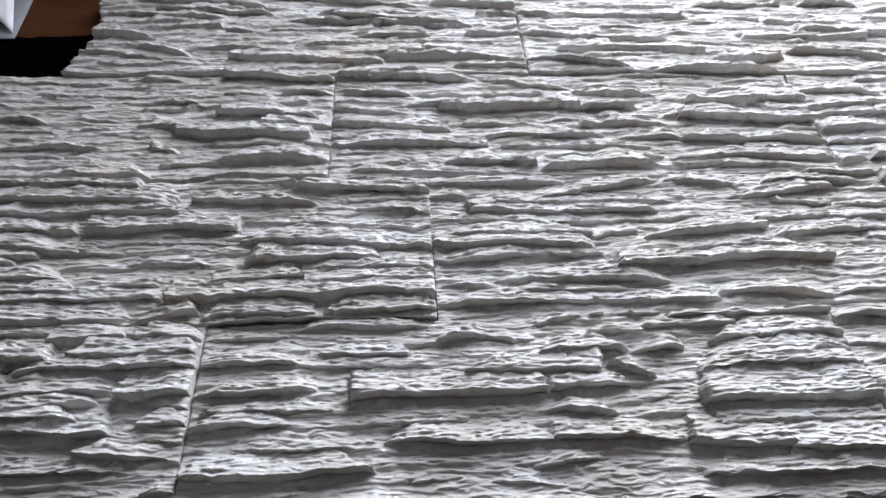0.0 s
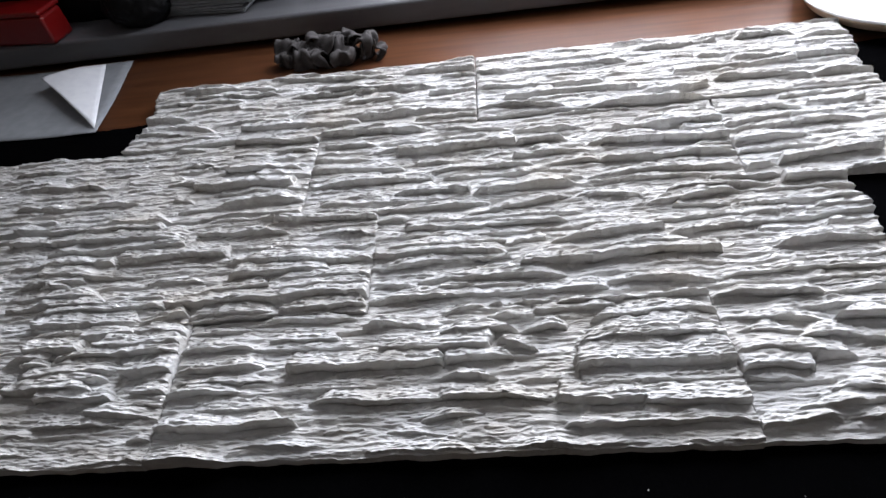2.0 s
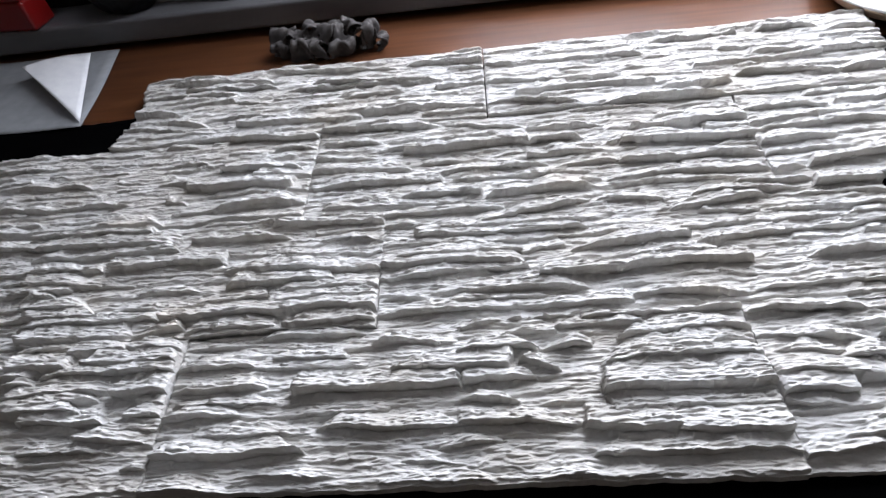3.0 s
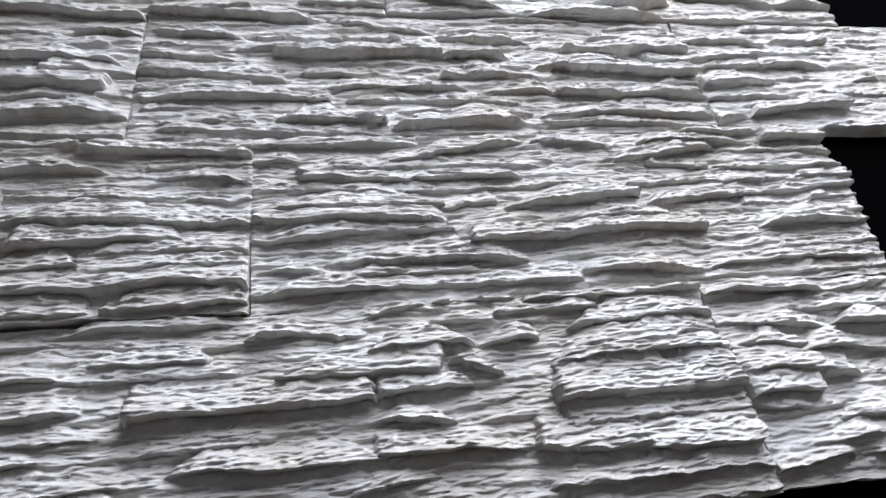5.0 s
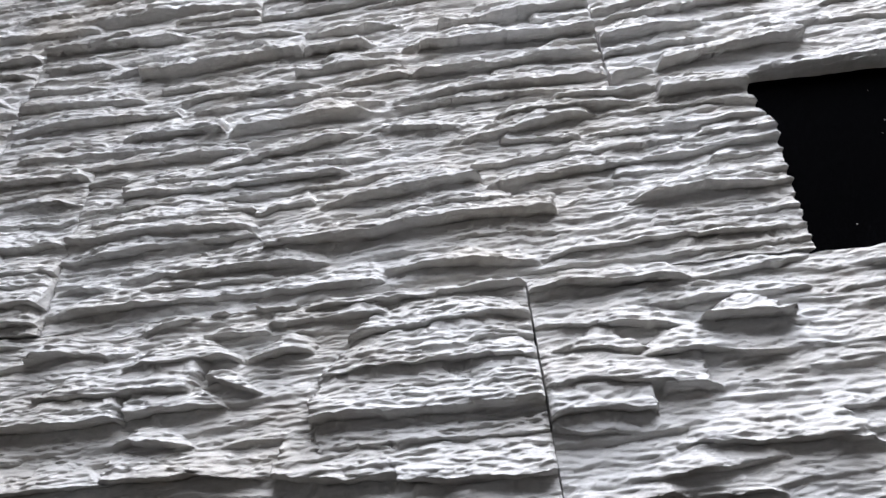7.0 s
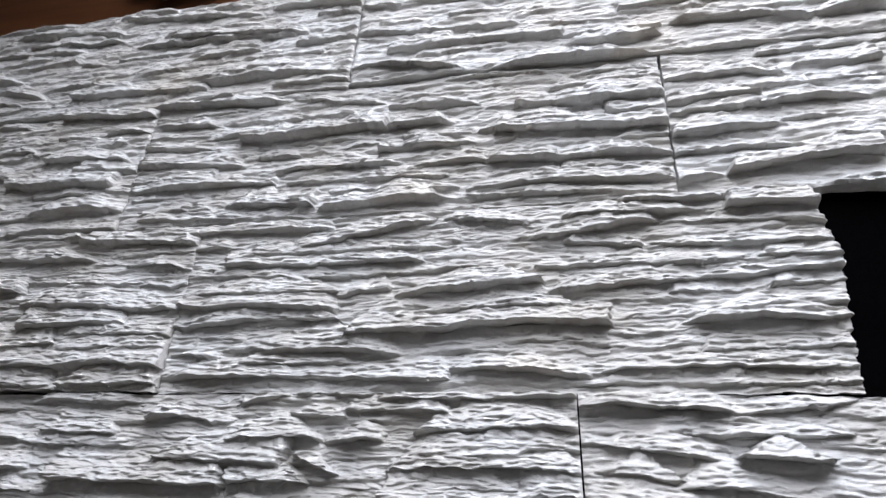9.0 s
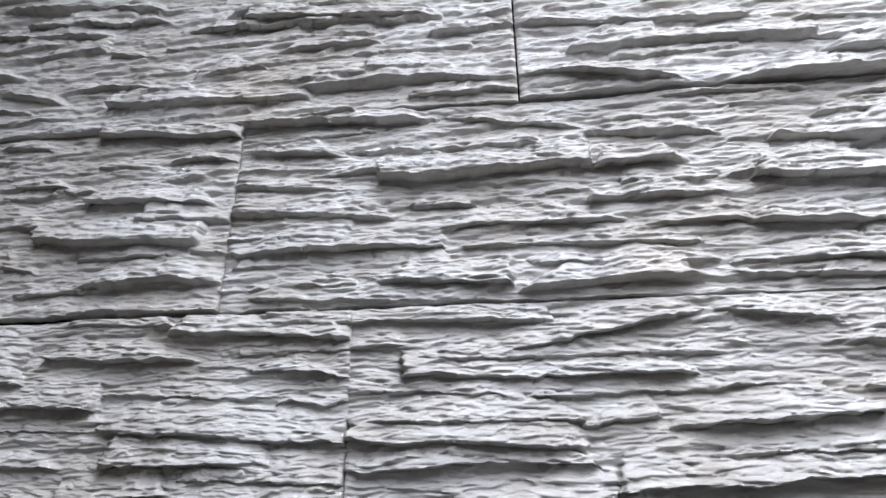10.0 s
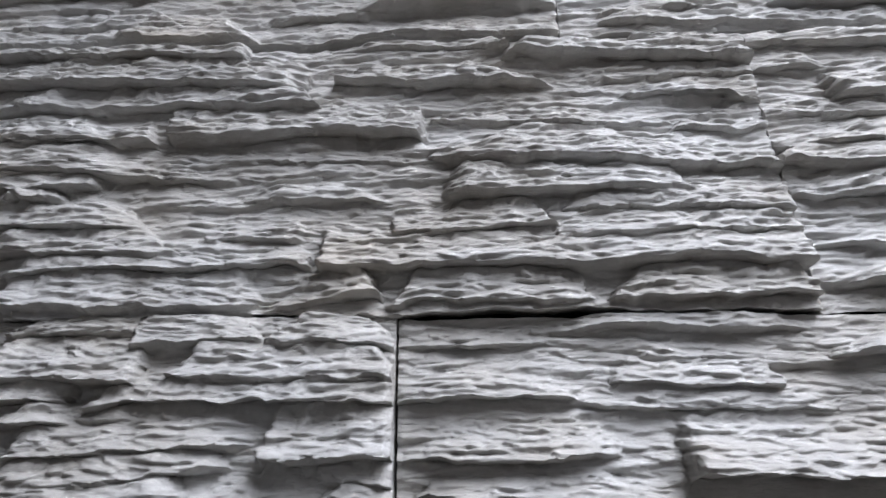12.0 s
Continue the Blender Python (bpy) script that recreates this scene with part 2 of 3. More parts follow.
cloth()

# ---- gypsum ledge-stone tiles ----
# ledges of each tile: from, to, crest at the start, crest at the end, drop in front, in millimetres along and across the tile
LEDGES = {}
LEDGES["A_left"] = [(481, 512, 24, 23, 5), (382, 476, 39, 35, 6), (431, 512, 49, 45, 7), (374, 454, 62, 63, 12), (469, 512, 68, 69, 6), (331, 431, 73, 71, 9), (348, 438, 74, 87, 6), (343, 446, 87, 94, 5), (449, 512, 90, 93, 15), (336, 369, 104, 104, 7), (372, 512, 110, 110, 9), (311, 362, 110, 111, 8), (331, 392, 120, 119, 11), (406, 512, 121, 120, 6), (446, 512, 136, 134, 6)]
LEDGES["A_left"] += [(385, 445, 135, 138, 5)]
LEDGES["A_mid"] = [(-8, 76, 1, 1, 6), (72, 160, 12, 10, 6), (356, 512, 20, 16, 6), (-8, 130, 30, 30, 10), (240, 294, 28, 33, 7), (420, 512, 34, 32, 11), (352, 422, 40, 37, 9), (138, 260, 49, 44, 7), (254, 352, 48, 46, 9), (-8, 74, 62, 62, 9), (256, 306, 69, 62, 8), (370, 512, 70, 68, 14), (112, 258, 82, 81, 13), (258, 322, 83, 84, 9), (-8, 88, 87, 90, 7)]
LEDGES["A_mid"] += [(378, 512, 96, 96, 9), (195, 298, 100, 96, 7), (306, 340, 103, 93, 5), (-8, 74, 111, 110, 8), (254, 326, 113, 113, 9), (326, 372, 114, 115, 8), (391, 512, 121, 122, 7), (176, 254, 129, 127, 6), (298, 342, 133, 130, 4), (-8, 78, 133, 134, 4), (64, 174, 141, 140, 4), (252, 296, 138, 148, 4), (364, 512, 143, 145, 5), (296, 360, 148, 145, 5)]
LEDGES["A_right"] = [(-8, 61, 11, 15, 8), (61, 106, 15, 13, 10), (29, 112, 25, 29, 5), (60, 158, 39, 34, 6), (-8, 52, 49, 49, 4), (-8, 54, 57, 56, 11), (58, 85, 66, 67, 5), (-8, 91, 75, 69, 7), (51, 132, 88, 86, 6), (88, 141, 107, 104, 10), (-8, 86, 112, 105, 5), (-8, 91, 138, 136, 7), (90, 167, 132, 142, 4)]
LEDGES["B_left"] = [(141, 511, 1, 1, 4), (139, 259, 5, 4, 10), (317, 408, 6, 5, 5), (259, 316, 2, 10, 9), (413, 511, 5, 7, 10), (285, 511, 24, 21, 11), (132, 281, 23, 24, 8), (93, 219, 32, 30, 6), (319, 396, 41, 41, 4), (342, 458, 60, 58, 9), (234, 318, 61, 58, 8), (117, 155, 61, 65, 8), (77, 170, 62, 70, 7), (112, 232, 77, 73, 7), (334, 511, 82, 69, 8)]
LEDGES["B_left"] += [(104, 178, 96, 92, 8), (59, 194, 96, 94, 6), (201, 333, 95, 96, 11), (432, 511, 117, 111, 7), (96, 279, 118, 112, 8), (283, 402, 130, 123, 9), (37, 268, 137, 124, 9), (373, 511, 143, 137, 9), (83, 235, 152, 145, 7)]
LEDGES["B_right"] = [(-8, 236, 14, 10, 8), (235, 334, 19, 14, 10), (338, 508, 16, 19, 6), (50, 201, 37, 29, 7), (154, 349, 45, 51, 12), (396, 508, 50, 53, 10), (-8, 147, 56, 59, 8), (-8, 140, 73, 69, 6), (454, 508, 75, 80, 4), (139, 185, 79, 84, 5), (186, 304, 78, 85, 10), (304, 508, 78, 89, 8), (106, 274, 96, 101, 3), (-8, 106, 104, 97, 3), (34, 210, 111, 108, 6)]
LEDGES["B_right"] += [(380, 508, 115, 108, 6), (318, 376, 120, 113, 5), (291, 394, 124, 133, 8), (394, 508, 133, 126, 4), (90, 217, 122, 147, 6), (222, 296, 145, 136, 7), (318, 435, 140, 143, 5), (439, 508, 143, 142, 13), (-8, 127, 147, 144, 9), (362, 440, 152, 152, 5)]
LEDGES["C_left"] = [(378, 512, 1, 1, 5), (121, 338, 3, 1, 8), (335, 435, 16, 21, 5), (378, 512, 23, 22, 10), (327, 356, 38, 33, 8), (145, 285, 39, 41, 7), (96, 143, 46, 45, 7), (348, 484, 58, 53, 12), (72, 218, 89, 79, 7), (380, 490, 90, 86, 9), (300, 365, 111, 106, 6), (442, 512, 124, 120, 5), (54, 151, 122, 124, 6), (287, 345, 148, 140, 5), (377, 512, 152, 142, 9)]
LEDGES["C_mid"] = [(20, 205, 7, 1, 5), (326, 515, 13, 3, 5), (204, 326, 7, 13, 9), (112, 202, 17, 12, 5), (340, 515, 21, 16, 6), (163, 324, 41, 35, 4), (-8, 158, 44, 40, 9), (353, 515, 48, 41, 9), (282, 358, 50, 51, 5), (148, 280, 55, 54, 6), (253, 352, 69, 70, 7), (-8, 122, 74, 66, 6), (362, 515, 79, 69, 12), (-8, 97, 99, 89, 4), (260, 324, 94, 96, 8)]
LEDGES["C_mid"] += [(108, 260, 96, 96, 12), (377, 515, 110, 101, 10), (82, 229, 122, 118, 4), (256, 350, 126, 115, 6), (-8, 83, 130, 118, 6), (151, 262, 149, 126, 6), (-8, 152, 153, 145, 8), (15, 90, 153, 153, 5)]
LEDGES["C_right"] = [(-8, 36, 8, 17, 9), (37, 147, 19, 25, 12), (-8, 93, 37, 40, 6), (-8, 89, 54, 61, 9), (-8, 163, 82, 86, 8), (-8, 74, 95, 93, 8), (-8, 100, 123, 120, 7), (102, 172, 126, 123, 6)]
LEDGES["D_left"] = [(171, 346, 22, 17, 9), (331, 516, 27, 19, 9), (-8, 100, 34, 23, 6), (58, 127, 45, 32, 6), (122, 234, 48, 33, 5), (246, 304, 44, 50, 5), (-8, 88, 68, 60, 7), (312, 402, 64, 66, 7), (439, 516, 68, 75, 7), (46, 155, 79, 83, 6), (220, 434, 98, 84, 6), (280, 450, 99, 87, 6), (-8, 156, 115, 100, 6), (67, 218, 116, 108, 7), (396, 516, 133, 126, 7)]
LEDGES["D_left"] += [(31, 204, 144, 126, 7), (198, 388, 149, 128, 7)]
LEDGES["D_right"] = [(142, 287, 1, 1, 7), (-8, 122, 20, 4, 8), (211, 304, 20, 21, 7), (307, 511, 34, 20, 9), (35, 214, 41, 33, 8), (263, 423, 58, 66, 7), (-8, 173, 69, 56, 6), (341, 511, 78, 65, 6), (-8, 211, 114, 103, 7), (443, 511, 124, 124, 8), (216, 341, 130, 133, 7), (364, 445, 135, 131, 7)]


def filler_ledges(rows, seed, length, height):
    """Thin layers between the large ledges, and plain ones where a tile has none."""
    rnd = random.Random(seed)
    out = []

    def clear(u0, u1, v):
        return min([abs(v - (r[2] + r[3]) / 2) for r in rows + out if r[0] < u1 - 8 and r[1] > u0 + 8] or [99])

    for _ in range(300):
        w = rnd.uniform(45, 130) if rnd.random() < 0.7 else rnd.uniform(130, 240)
        u0, v = rnd.uniform(-20, length - 20), rnd.uniform(2, height - 4)
        gap = clear(u0, u0 + w, v)
        if gap > 10.0:
            out.append((u0, u0 + w, v + rnd.uniform(-3, 3), v + rnd.uniform(-3, 3), rnd.uniform(1.4, 2.8) if gap < 13 else rnd.uniform(2.2, 4.2)))
    return out


def bends(u, spacing, seed):
    """A kinked line: random heights from -1 to 1 at uneven knots, joined by straight pieces."""
    r = np.random.RandomState(seed % 100000)
    knots = np.cumsum(r.uniform(0.4, 1.6, int(900 / spacing) + 8)) * spacing - 120
    return np.interp(u, knots, r.uniform(-1, 1, len(knots)))


def flakes(u, v, long, deep, seed, wall=0.16, arch=0.8):
    """Overlapping flat flakes of about long by deep: each is highest at its sharp front lip,
    slopes down behind it and thins out towards its two ends. 0 to about 1."""
    p, q = u / long, v / deep
    ci, cj = np.floor(p).astype(int), np.floor(q).astype(int)
    best = np.full(np.shape(p), -9.0)
    for di in (-1, 0, 1):
        for dj in (-2, -1, 0, 1):
            i, j = ci + di, cj + dj
            h = _perm[_perm[_perm[(i + seed * 7) & 255] + (j & 255)] + (seed * 13 & 255)]
            h2 = _perm[h + 91]
            h3 = _perm[h2 + 37]
            a, c, e = h / 255.0, h2 / 255.0, h3 / 255.0
            du = p - (i + 0.15 + 0.7 * a)
            dv = q - (j + 0.1 + 0.8 * c) - (e - 0.5) * 0.9 * du
            lip = 0.35 + 0.65 * e - arch * du * du * (0.6 + 0.8 * c) - 0.25 * (a - 0.5) * du
            best = np.maximum(best, np.where(dv > 0, lip - (0.62 + 0.5 * a) * dv, lip + dv / wall))
    return np.clip(best, -0.3, 1.2)


def soft_max(a, b, k):
    h = np.clip(0.5 + 0.5 * (b - a) / k, 0, 1)
    return a * (1 - h) + b * h + k * h * (1 - h)


def tile_surface(rows, seed, nu, nv, length, height_mm, ragged, thin_front, lean, lift):
    """Heights of a tile's face on a grid and, for each grid point, the ledge that it belongs to."""
    rnd = random.Random(seed + 100)
    u1d, v1d = np.linspace(0, length, nu)[:, None], np.linspace(0, height_mm, nv)[None, :]
    u, v = u1d + 0 * v1d, v1d + 0 * u1d
    # split slate: large, middle and small flakes on gently bent beds
    wu = u + 7 * fbm(u / 40, v / 16, seed + 1, 3)
    wv = v + 2.6 * fbm(u / 55, v / 22, seed + 2, 3) + 0.7 * fbm(u / 12, v / 7, seed + 3, 2)
    big = flakes(wu, wv, 62, 13, seed)
    mid = flakes(wu + 11, wv * 1.0 + 3 * fbm(u / 30, v / 9, seed + 5, 2), 24, 6.2, seed + 31)
    small = flakes(wu * 1.0 + 3 * fbm(u / 9, v / 5, seed + 6, 2), wv + 1.2 * fbm(u / 11, v / 5, seed + 7, 3), 8.5, 2.8, seed + 57, 0.3)
    skew_a = flakes(wu + 1.5 * wv, wv - 0.2 * wu, 15, 5.2, seed + 83, 0.3, 1.1)
    skew_b = flakes(wu - 1.5 * wv, wv + 0.17 * wu, 13, 4.6, seed + 101, 0.3, 1.1)
    patch = step(-0.22, 0.22, fbm(u / 34, v / 9, seed + 4, 3))
    worn = step(-0.25, 0.2, fbm(u / 55, v / 12, seed + 17, 2))
    pits = step(0.22, 0.34, fbm(u / 15, v / 3.6, seed + 20, 3, 0.55)) * patch
    rough = ROUGH * (2.7 * mid * (0.4 + 0.6 * worn) + 1.7 * small * (0.4 + 0.6 * patch) + 2.6 * np.maximum(skew_a, 0.25 + skew_b * 0.9) + 1.0 * fbm(u / 40, v / 12, seed + 8, 3) + 0.35 * fbm(u / 6, v / 1.8, seed + 9, 3, 0.6) - 0.8 * pits)
    base = lift + 2.2 * fbm(u / 120, v / 50, seed + 15, 2)
    if thin_front:
        base = base - 2.0 * (1 - step(4, 24, v))
    height = base + 3.2 * big + 0.7 * rough
    owner = np.full(u.shape, -1)
    under = 0 * u
    dv = height_mm / (nv - 1)
    cols = np.arange(nu)
    for i, (u0, u1, va, vb, drop) in enumerate(sorted(rows, key=lambda r: (r[2] + r[3]) / 2)):
        k = seed * 400 + i * 9
        i0, i1 = max(0, int(np.searchsorted(u1d[:, 0], u0 - 8))), min(nu, int(np.searchsorted(u1d[:, 0], u1 + 8)))
        if i1 - i0 < 3:
            continue
        uu, vv = u1d[i0:i1], v1d
        s = np.clip((uu - u0) / max(u1 - u0, 1), 0, 1)
        blunt = drop >= 10.5
        vc = va + (vb - va) * s - 1.2 + (0.9 + 0.13 * drop) * bends(uu, 38, k) + 0.85 * bends(uu, 12, k + 1) + 0.4 * bends(uu, 4, k + 2)
        # level in front of the crest
        foot_j = np.clip(((vc - 0.3 * drop - 1.5) / dv).astype(int), 0, nv - 1)[:, 0]
        foot = height[cols[i0:i1], foot_j]
        pad = np.pad(foot, 30, mode="edge")
        foot = np.convolve(pad, np.ones(61) / 61, "valid")[:, None]
        # the crest thins out to its ends like a lens, or breaks off short
        d = vv - vc + 1.5 * fbm(uu / 13, vv / 6, k + 12, 3)
        t0, t1 = (2.5, 2.5) if blunt else (rnd.choice((3.0, 12.0, 26.0, 40.0)), rnd.choice((3.0, 12.0, 26.0, 40.0)))
        room = max(u1 - u0, 6) * 0.45
        t0, t1 = min(t0, room), min(t1, room)
        lean0, lean1 = (rnd.uniform(-0.3, 0.3), rnd.uniform(-0.3, 0.3)) if blunt else (rnd.uniform(-0.4, 1.8), rnd.uniform(-0.4, 1.8))
        chips = 3.2 * fbm(uu / 9, vv / 5, k + 7, 3)
        e0 = uu - u0 - lean0 * np.maximum(d, 0) + chips
        e1 = u1 - uu - lean1 * np.maximum(d, 0) + chips
        rise = np.clip(e0 / t0, 0, 1) ** 0.7 * np.clip(e1 / t1, 0, 1) ** 0.7
        amount = ((1.15 if blunt or thin_front else 1.0) * drop + 0.6) * (1 + (0.15 if blunt else 0.42) * bends(uu, 42, k + 3) + 0.14 * bends(uu, 12, k + 4))
        hh = foot + amount * rise * (1.15 if thin_front else 1.0)
        hh = np.where(hh > lift + 14, lift + 14 + (hh - lift - 14) * 0.4, hh)
        slope = rnd.uniform(0.22, 0.46) + 0.10 * bends(uu, 50, k + 5)
        run = np.maximum((0.16 + 0.26 * rnd.random()) * drop + 0.5 + 0.6 * bends(uu, 25, k + 6), 0.6)
        face = hh - slope * np.maximum(d, 0) - 0.010 * np.maximum(d, 0) ** 2 + (rough[i0:i1] - 2.5) * (0.55 + 0.45 * step(0, 4, d))
        front = hh - 0.9 - (hh - foot + 3.0) * np.clip(-d / run, 0, 9) ** 0.9
        plate = np.where(d > -0.4, face, np.minimum(face, front))
        inside = (d < 46) & (d > -3 * run - 2) & (rise > 0.02)
        plate = np.where(inside, plate, -50.0)
        old = height[i0:i1]
        won = plate > old
        cut = np.clip(1.6 + 2.6 * rnd.random() + 1.8 * bends(uu, 40, k + 9), 0, 4.8) * min(drop / 7, 1.4) * rise
        fold = np.clip((-d - 0.2) / np.maximum(run, 0.6), 0, 1) * (d > -run - 2.0) * inside
        tall = np.clip((hh - foot) / 5.0, 0, 1)
        under[i0:i1] = np.where(won & (d > -0.2), 0.0, under[i0:i1])
        under[i0:i1] = np.maximum(under[i0:i1], cut * fold * tall)
        height[i0:i1] = np.where(inside, soft_max(old, plate, 0.7), old)
        owner[i0:i1] = np.where(won, i, owner[i0:i1])
    for ax in (0, 1, 1):
        under = (np.roll(under, 1, ax) + 2 * under + np.roll(under, -1, ax)) / 4
    ends = step(0, 2.5, u) * step(0, 2.5, length - u)
    height = 9.0 + (height - 9.0) * (0.78 + 0.22 * ends)
    height = np.maximum(height, 3.6 if thin_front else 4.5)
    # ragged ends and long edges
    out_l, out_r = ragged
    stepped = np.floor((v + 4 * fbm(v / 20, 0 * v, seed + 9)) / 13.0)
    jag = np.sin(stepped * 12.9898 + seed) * 0.5 + 0.2 * fbm(v / 5, 0 * v, seed + 10, 3)
    x = u - (1 - step(0, 40, u)) * out_l * jag + step(length - 40, length, u) * out_r * jag
    x = x + v / height_mm * (lean[0] * (1 - step(0, 60, u)) + lean[1] * step(length - 60, length, u))
    y = v + under * step(0, 5, v) * step(0, 6, height_mm - v) + (1 - step(0, 12, v)) * 2.4 * fbm(u / 30, 0 * u, seed + 12, 4)
    return x / 1000, y / 1000, height / 1000, owner


def islands(owner):
    """Numbers the connected patches of the quads, small ones joined to a neighbour."""
    of = owner[:-1, :-1].copy()
    for _ in range(2):
        lab = np.arange(of.size).reshape(of.shape)
        while True:
            old = lab.copy()
            for ax in (0, 1):
                for way in (1, -1):
                    a = [slice(None), slice(None)]
                    c = [slice(None), slice(None)]
                    a[ax], c[ax] = (slice(1, None), slice(None, -1)) if way == 1 else (slice(None, -1), slice(1, None))
                    a, c = tuple(a), tuple(c)
                    lab[a] = np.where(of[a] == of[c], np.minimum(lab[a], lab[c]), lab[a])
            lab = lab.ravel()[lab]
            if (lab == old).all():
                break
        ids, inv, count = np.unique(lab, return_inverse=True, return_counts=True)
        inv = inv.reshape(lab.shape)
        small = count[inv] < 260
        of = inv.copy()
        for _ in range(60):
            if not small.any():
                break
            for ax, way in ((1, 1), (1, -1), (0, 1), (0, -1)):
                nb, ns = np.roll(of, way, ax), np.roll(small, way, ax)
                edge = np.zeros_like(small)
                if ax == 1:
                    edge[:, 0 if way == 1 else -1] = True
                else:
                    edge[0 if way == 1 else -1, :] = True
                take = small & ~ns & ~edge
                of[take] = nb[take]
                small &= ~take
    return of


def ledge_mesh(x, y, z, normal, a, floor_z, tuck):
    """A solid ledge: the relief above and its sides down to the backing."""
    ny = x.shape[1]
    corner = np.stack([a, a + ny, a + ny + 1, a + 1], -1)
    edges = np.concatenate([corner[:, [k, (k + 1) % 4]] for k in range(4)])
    key = edges[:, 0].astype(np.int64) * x.size + edges[:, 1]
    back = edges[:, 1].astype(np.int64) * x.size + edges[:, 0]
    rim = edges[~np.isin(key, back)]
    used, inv = np.unique(corner, return_inverse=True)
    co = np.stack([x.ravel()[used], y.ravel()[used], z.ravel()[used]], -1)
    faces = inv.reshape(-1, 4)
    ru, rinv = np.unique(rim, return_inverse=True)
    rinv = rinv.reshape(-1, 2)
    top = np.searchsorted(used, ru)
    rb = co[top].copy()
    rb[:, 2] = floor_z
    rb[:, 1] += np.where(rb[:, 1] < 0.0035, tuck, 0.0)
    n0 = len(used)
    skirt = np.stack([top[rinv[:, 1]], top[rinv[:, 0]], rinv[:, 0] + n0, rinv[:, 1] + n0], -1)
    allco, allf = np.concatenate([co, rb]), np.concatenate([faces, skirt])
    me = bpy.data.meshes.new("ledge")
    me.vertices.add(len(allco))
    me.vertices.foreach_set("co", allco.astype(np.float32).ravel())
    me.loops.add(allf.size)
    me.loops.foreach_set("vertex_index", allf.astype(np.int32).ravel())
    me.polygons.add(len(allf))
    me.polygons.foreach_set("loop_start", np.arange(0, allf.size, 4, dtype=np.int32))
    smooth = np.ones(len(allf), bool)
    smooth[len(faces):] = False
    me.polygons.foreach_set("use_smooth", smooth)
    me.update(calc_edges=True)
    loops = np.zeros((allf.size, 3), np.float32)
    loops[:faces.size] = normal[corner.ravel()]
    me.normals_split_custom_set(loops)
    me.materials.append(GYPSUM)
    return me


ROUGH = 1.0
# how far the upper corners of each tile's two ends lean, in millimetres
LEAN = {"A_left": (0, -2.7), "A_mid": (-3, -2.4), "A_right": (-4, 0), "B_left": (0, -2.8), "B_right": (-5, 0),
        "C_left": (0, -4), "C_mid": (-4, 2), "C_right": (2, 0), "D_left": (0, -3), "D_right": (-3, 0)}


def tile(name, x0, x1, y0, y1, seed, label, ragged=(0.8, 0.8), fine=1.0, turn=0.0):
    nu, nv = int(310 * fine), int(165 * fine)
    length, height = (x1 - x0) * 1000, (y1 - y0) * 1000
    rows = LEDGES[name]
    rows = rows + filler_ledges(rows, seed, length, height)
    x, y, z, owner = tile_surface(rows, seed, nu, nv, length, height, ragged, name[0] == "A", LEAN[name], 15.0 if name[0] == "D" else 9.5)
    # a turned tile pivots on its end with the larger x
    c, q = math.cos(radians(turn)), math.sin(radians(turn))
    corner = (x1 - (x1 - x0) * c, y0 - (x1 - x0) * q, TOP + 0.0028)
    t = empty("gypsum_tile", corner, label, "wall tile", "tiles laid out on the cloth", turn)
    part("backing_slab", box_bm(0.012, length / 1000 - 0.012, 0.004, height / 1000 - 0.004, 0.0, 0.0034, 0.001, 1), GYPSUM, t)
    i, j = np.meshgrid(np.arange(nu - 1), np.arange(nv - 1), indexing="ij")
    a = i * nv + j
    of = islands(owner)
    place = np.stack([x, y, z], -1)
    normal = np.cross(np.gradient(place, axis=0), np.gradient(place, axis=1))
    normal = (normal / np.maximum(np.linalg.norm(normal, axis=-1, keepdims=True), 1e-12)).reshape(-1, 3)
    for k in np.unique(of):
        ob = new("ledge", ledge_mesh(x, y, z, normal, a[of == k], 0.0004, 0.003 if name[0] == "B" else 0.0))
        ob.parent = t
    return t


tile("A_left", -0.683, -0.1787, 0.094, 0.2420, 1, "white gypsum ledge-stone tile with a short proud block", fine=1.6, turn=0.5)
tile("A_mid", -0.1775, 0.3265, 0.101, 0.2465, 2, "white gypsum ledge-stone tile with long deep ledges", fine=1.65, turn=0.6)
tile("A_right", 0.3275, 0.830, 0.103, 0.2475, 3, "white gypsum ledge-stone tile below a dark gap", (0, 8), 1.2)
tile("B_left", -0.5045, -0.001, 0.2448, 0.3995, 4, "white gypsum ledge-stone tile with finger-like ledges", fine=1.7, turn=0.8)
tile("B_right", 0.0, 0.5005, 0.249, 0.4035, 5, "white gypsum ledge-stone tile with a stepped free end", (0, 9), 1.5, 0.5)
tile("C_left", -0.606, -0.1018, 0.4015, 0.557, 6, "white gypsum ledge-stone tile at the edge of black cloth", (10, 0.5), 1.15, 0.0)
tile("C_mid", -0.1005, 0.4065, 0.405, 0.559, 7, "white gypsum ledge-stone tile amid other tiles", fine=1.3, turn=0.4)
tile("C_right", 0.408, 0.908, 0.4055, 0.5595, 8, "white gypsum ledge-stone tile above a dark gap", (0, 8))
tile("D_left", -0.398, 0.1105, 0.5585, 0.7205, 9, "white gypsum ledge-stone tile near the folded paper", (18, 0), 1.1)
tile("D_right", 0.112, 0.615, 0.5605, 0.7225, 10, "white gypsum ledge-stone tile near the white plate", (0, 16))


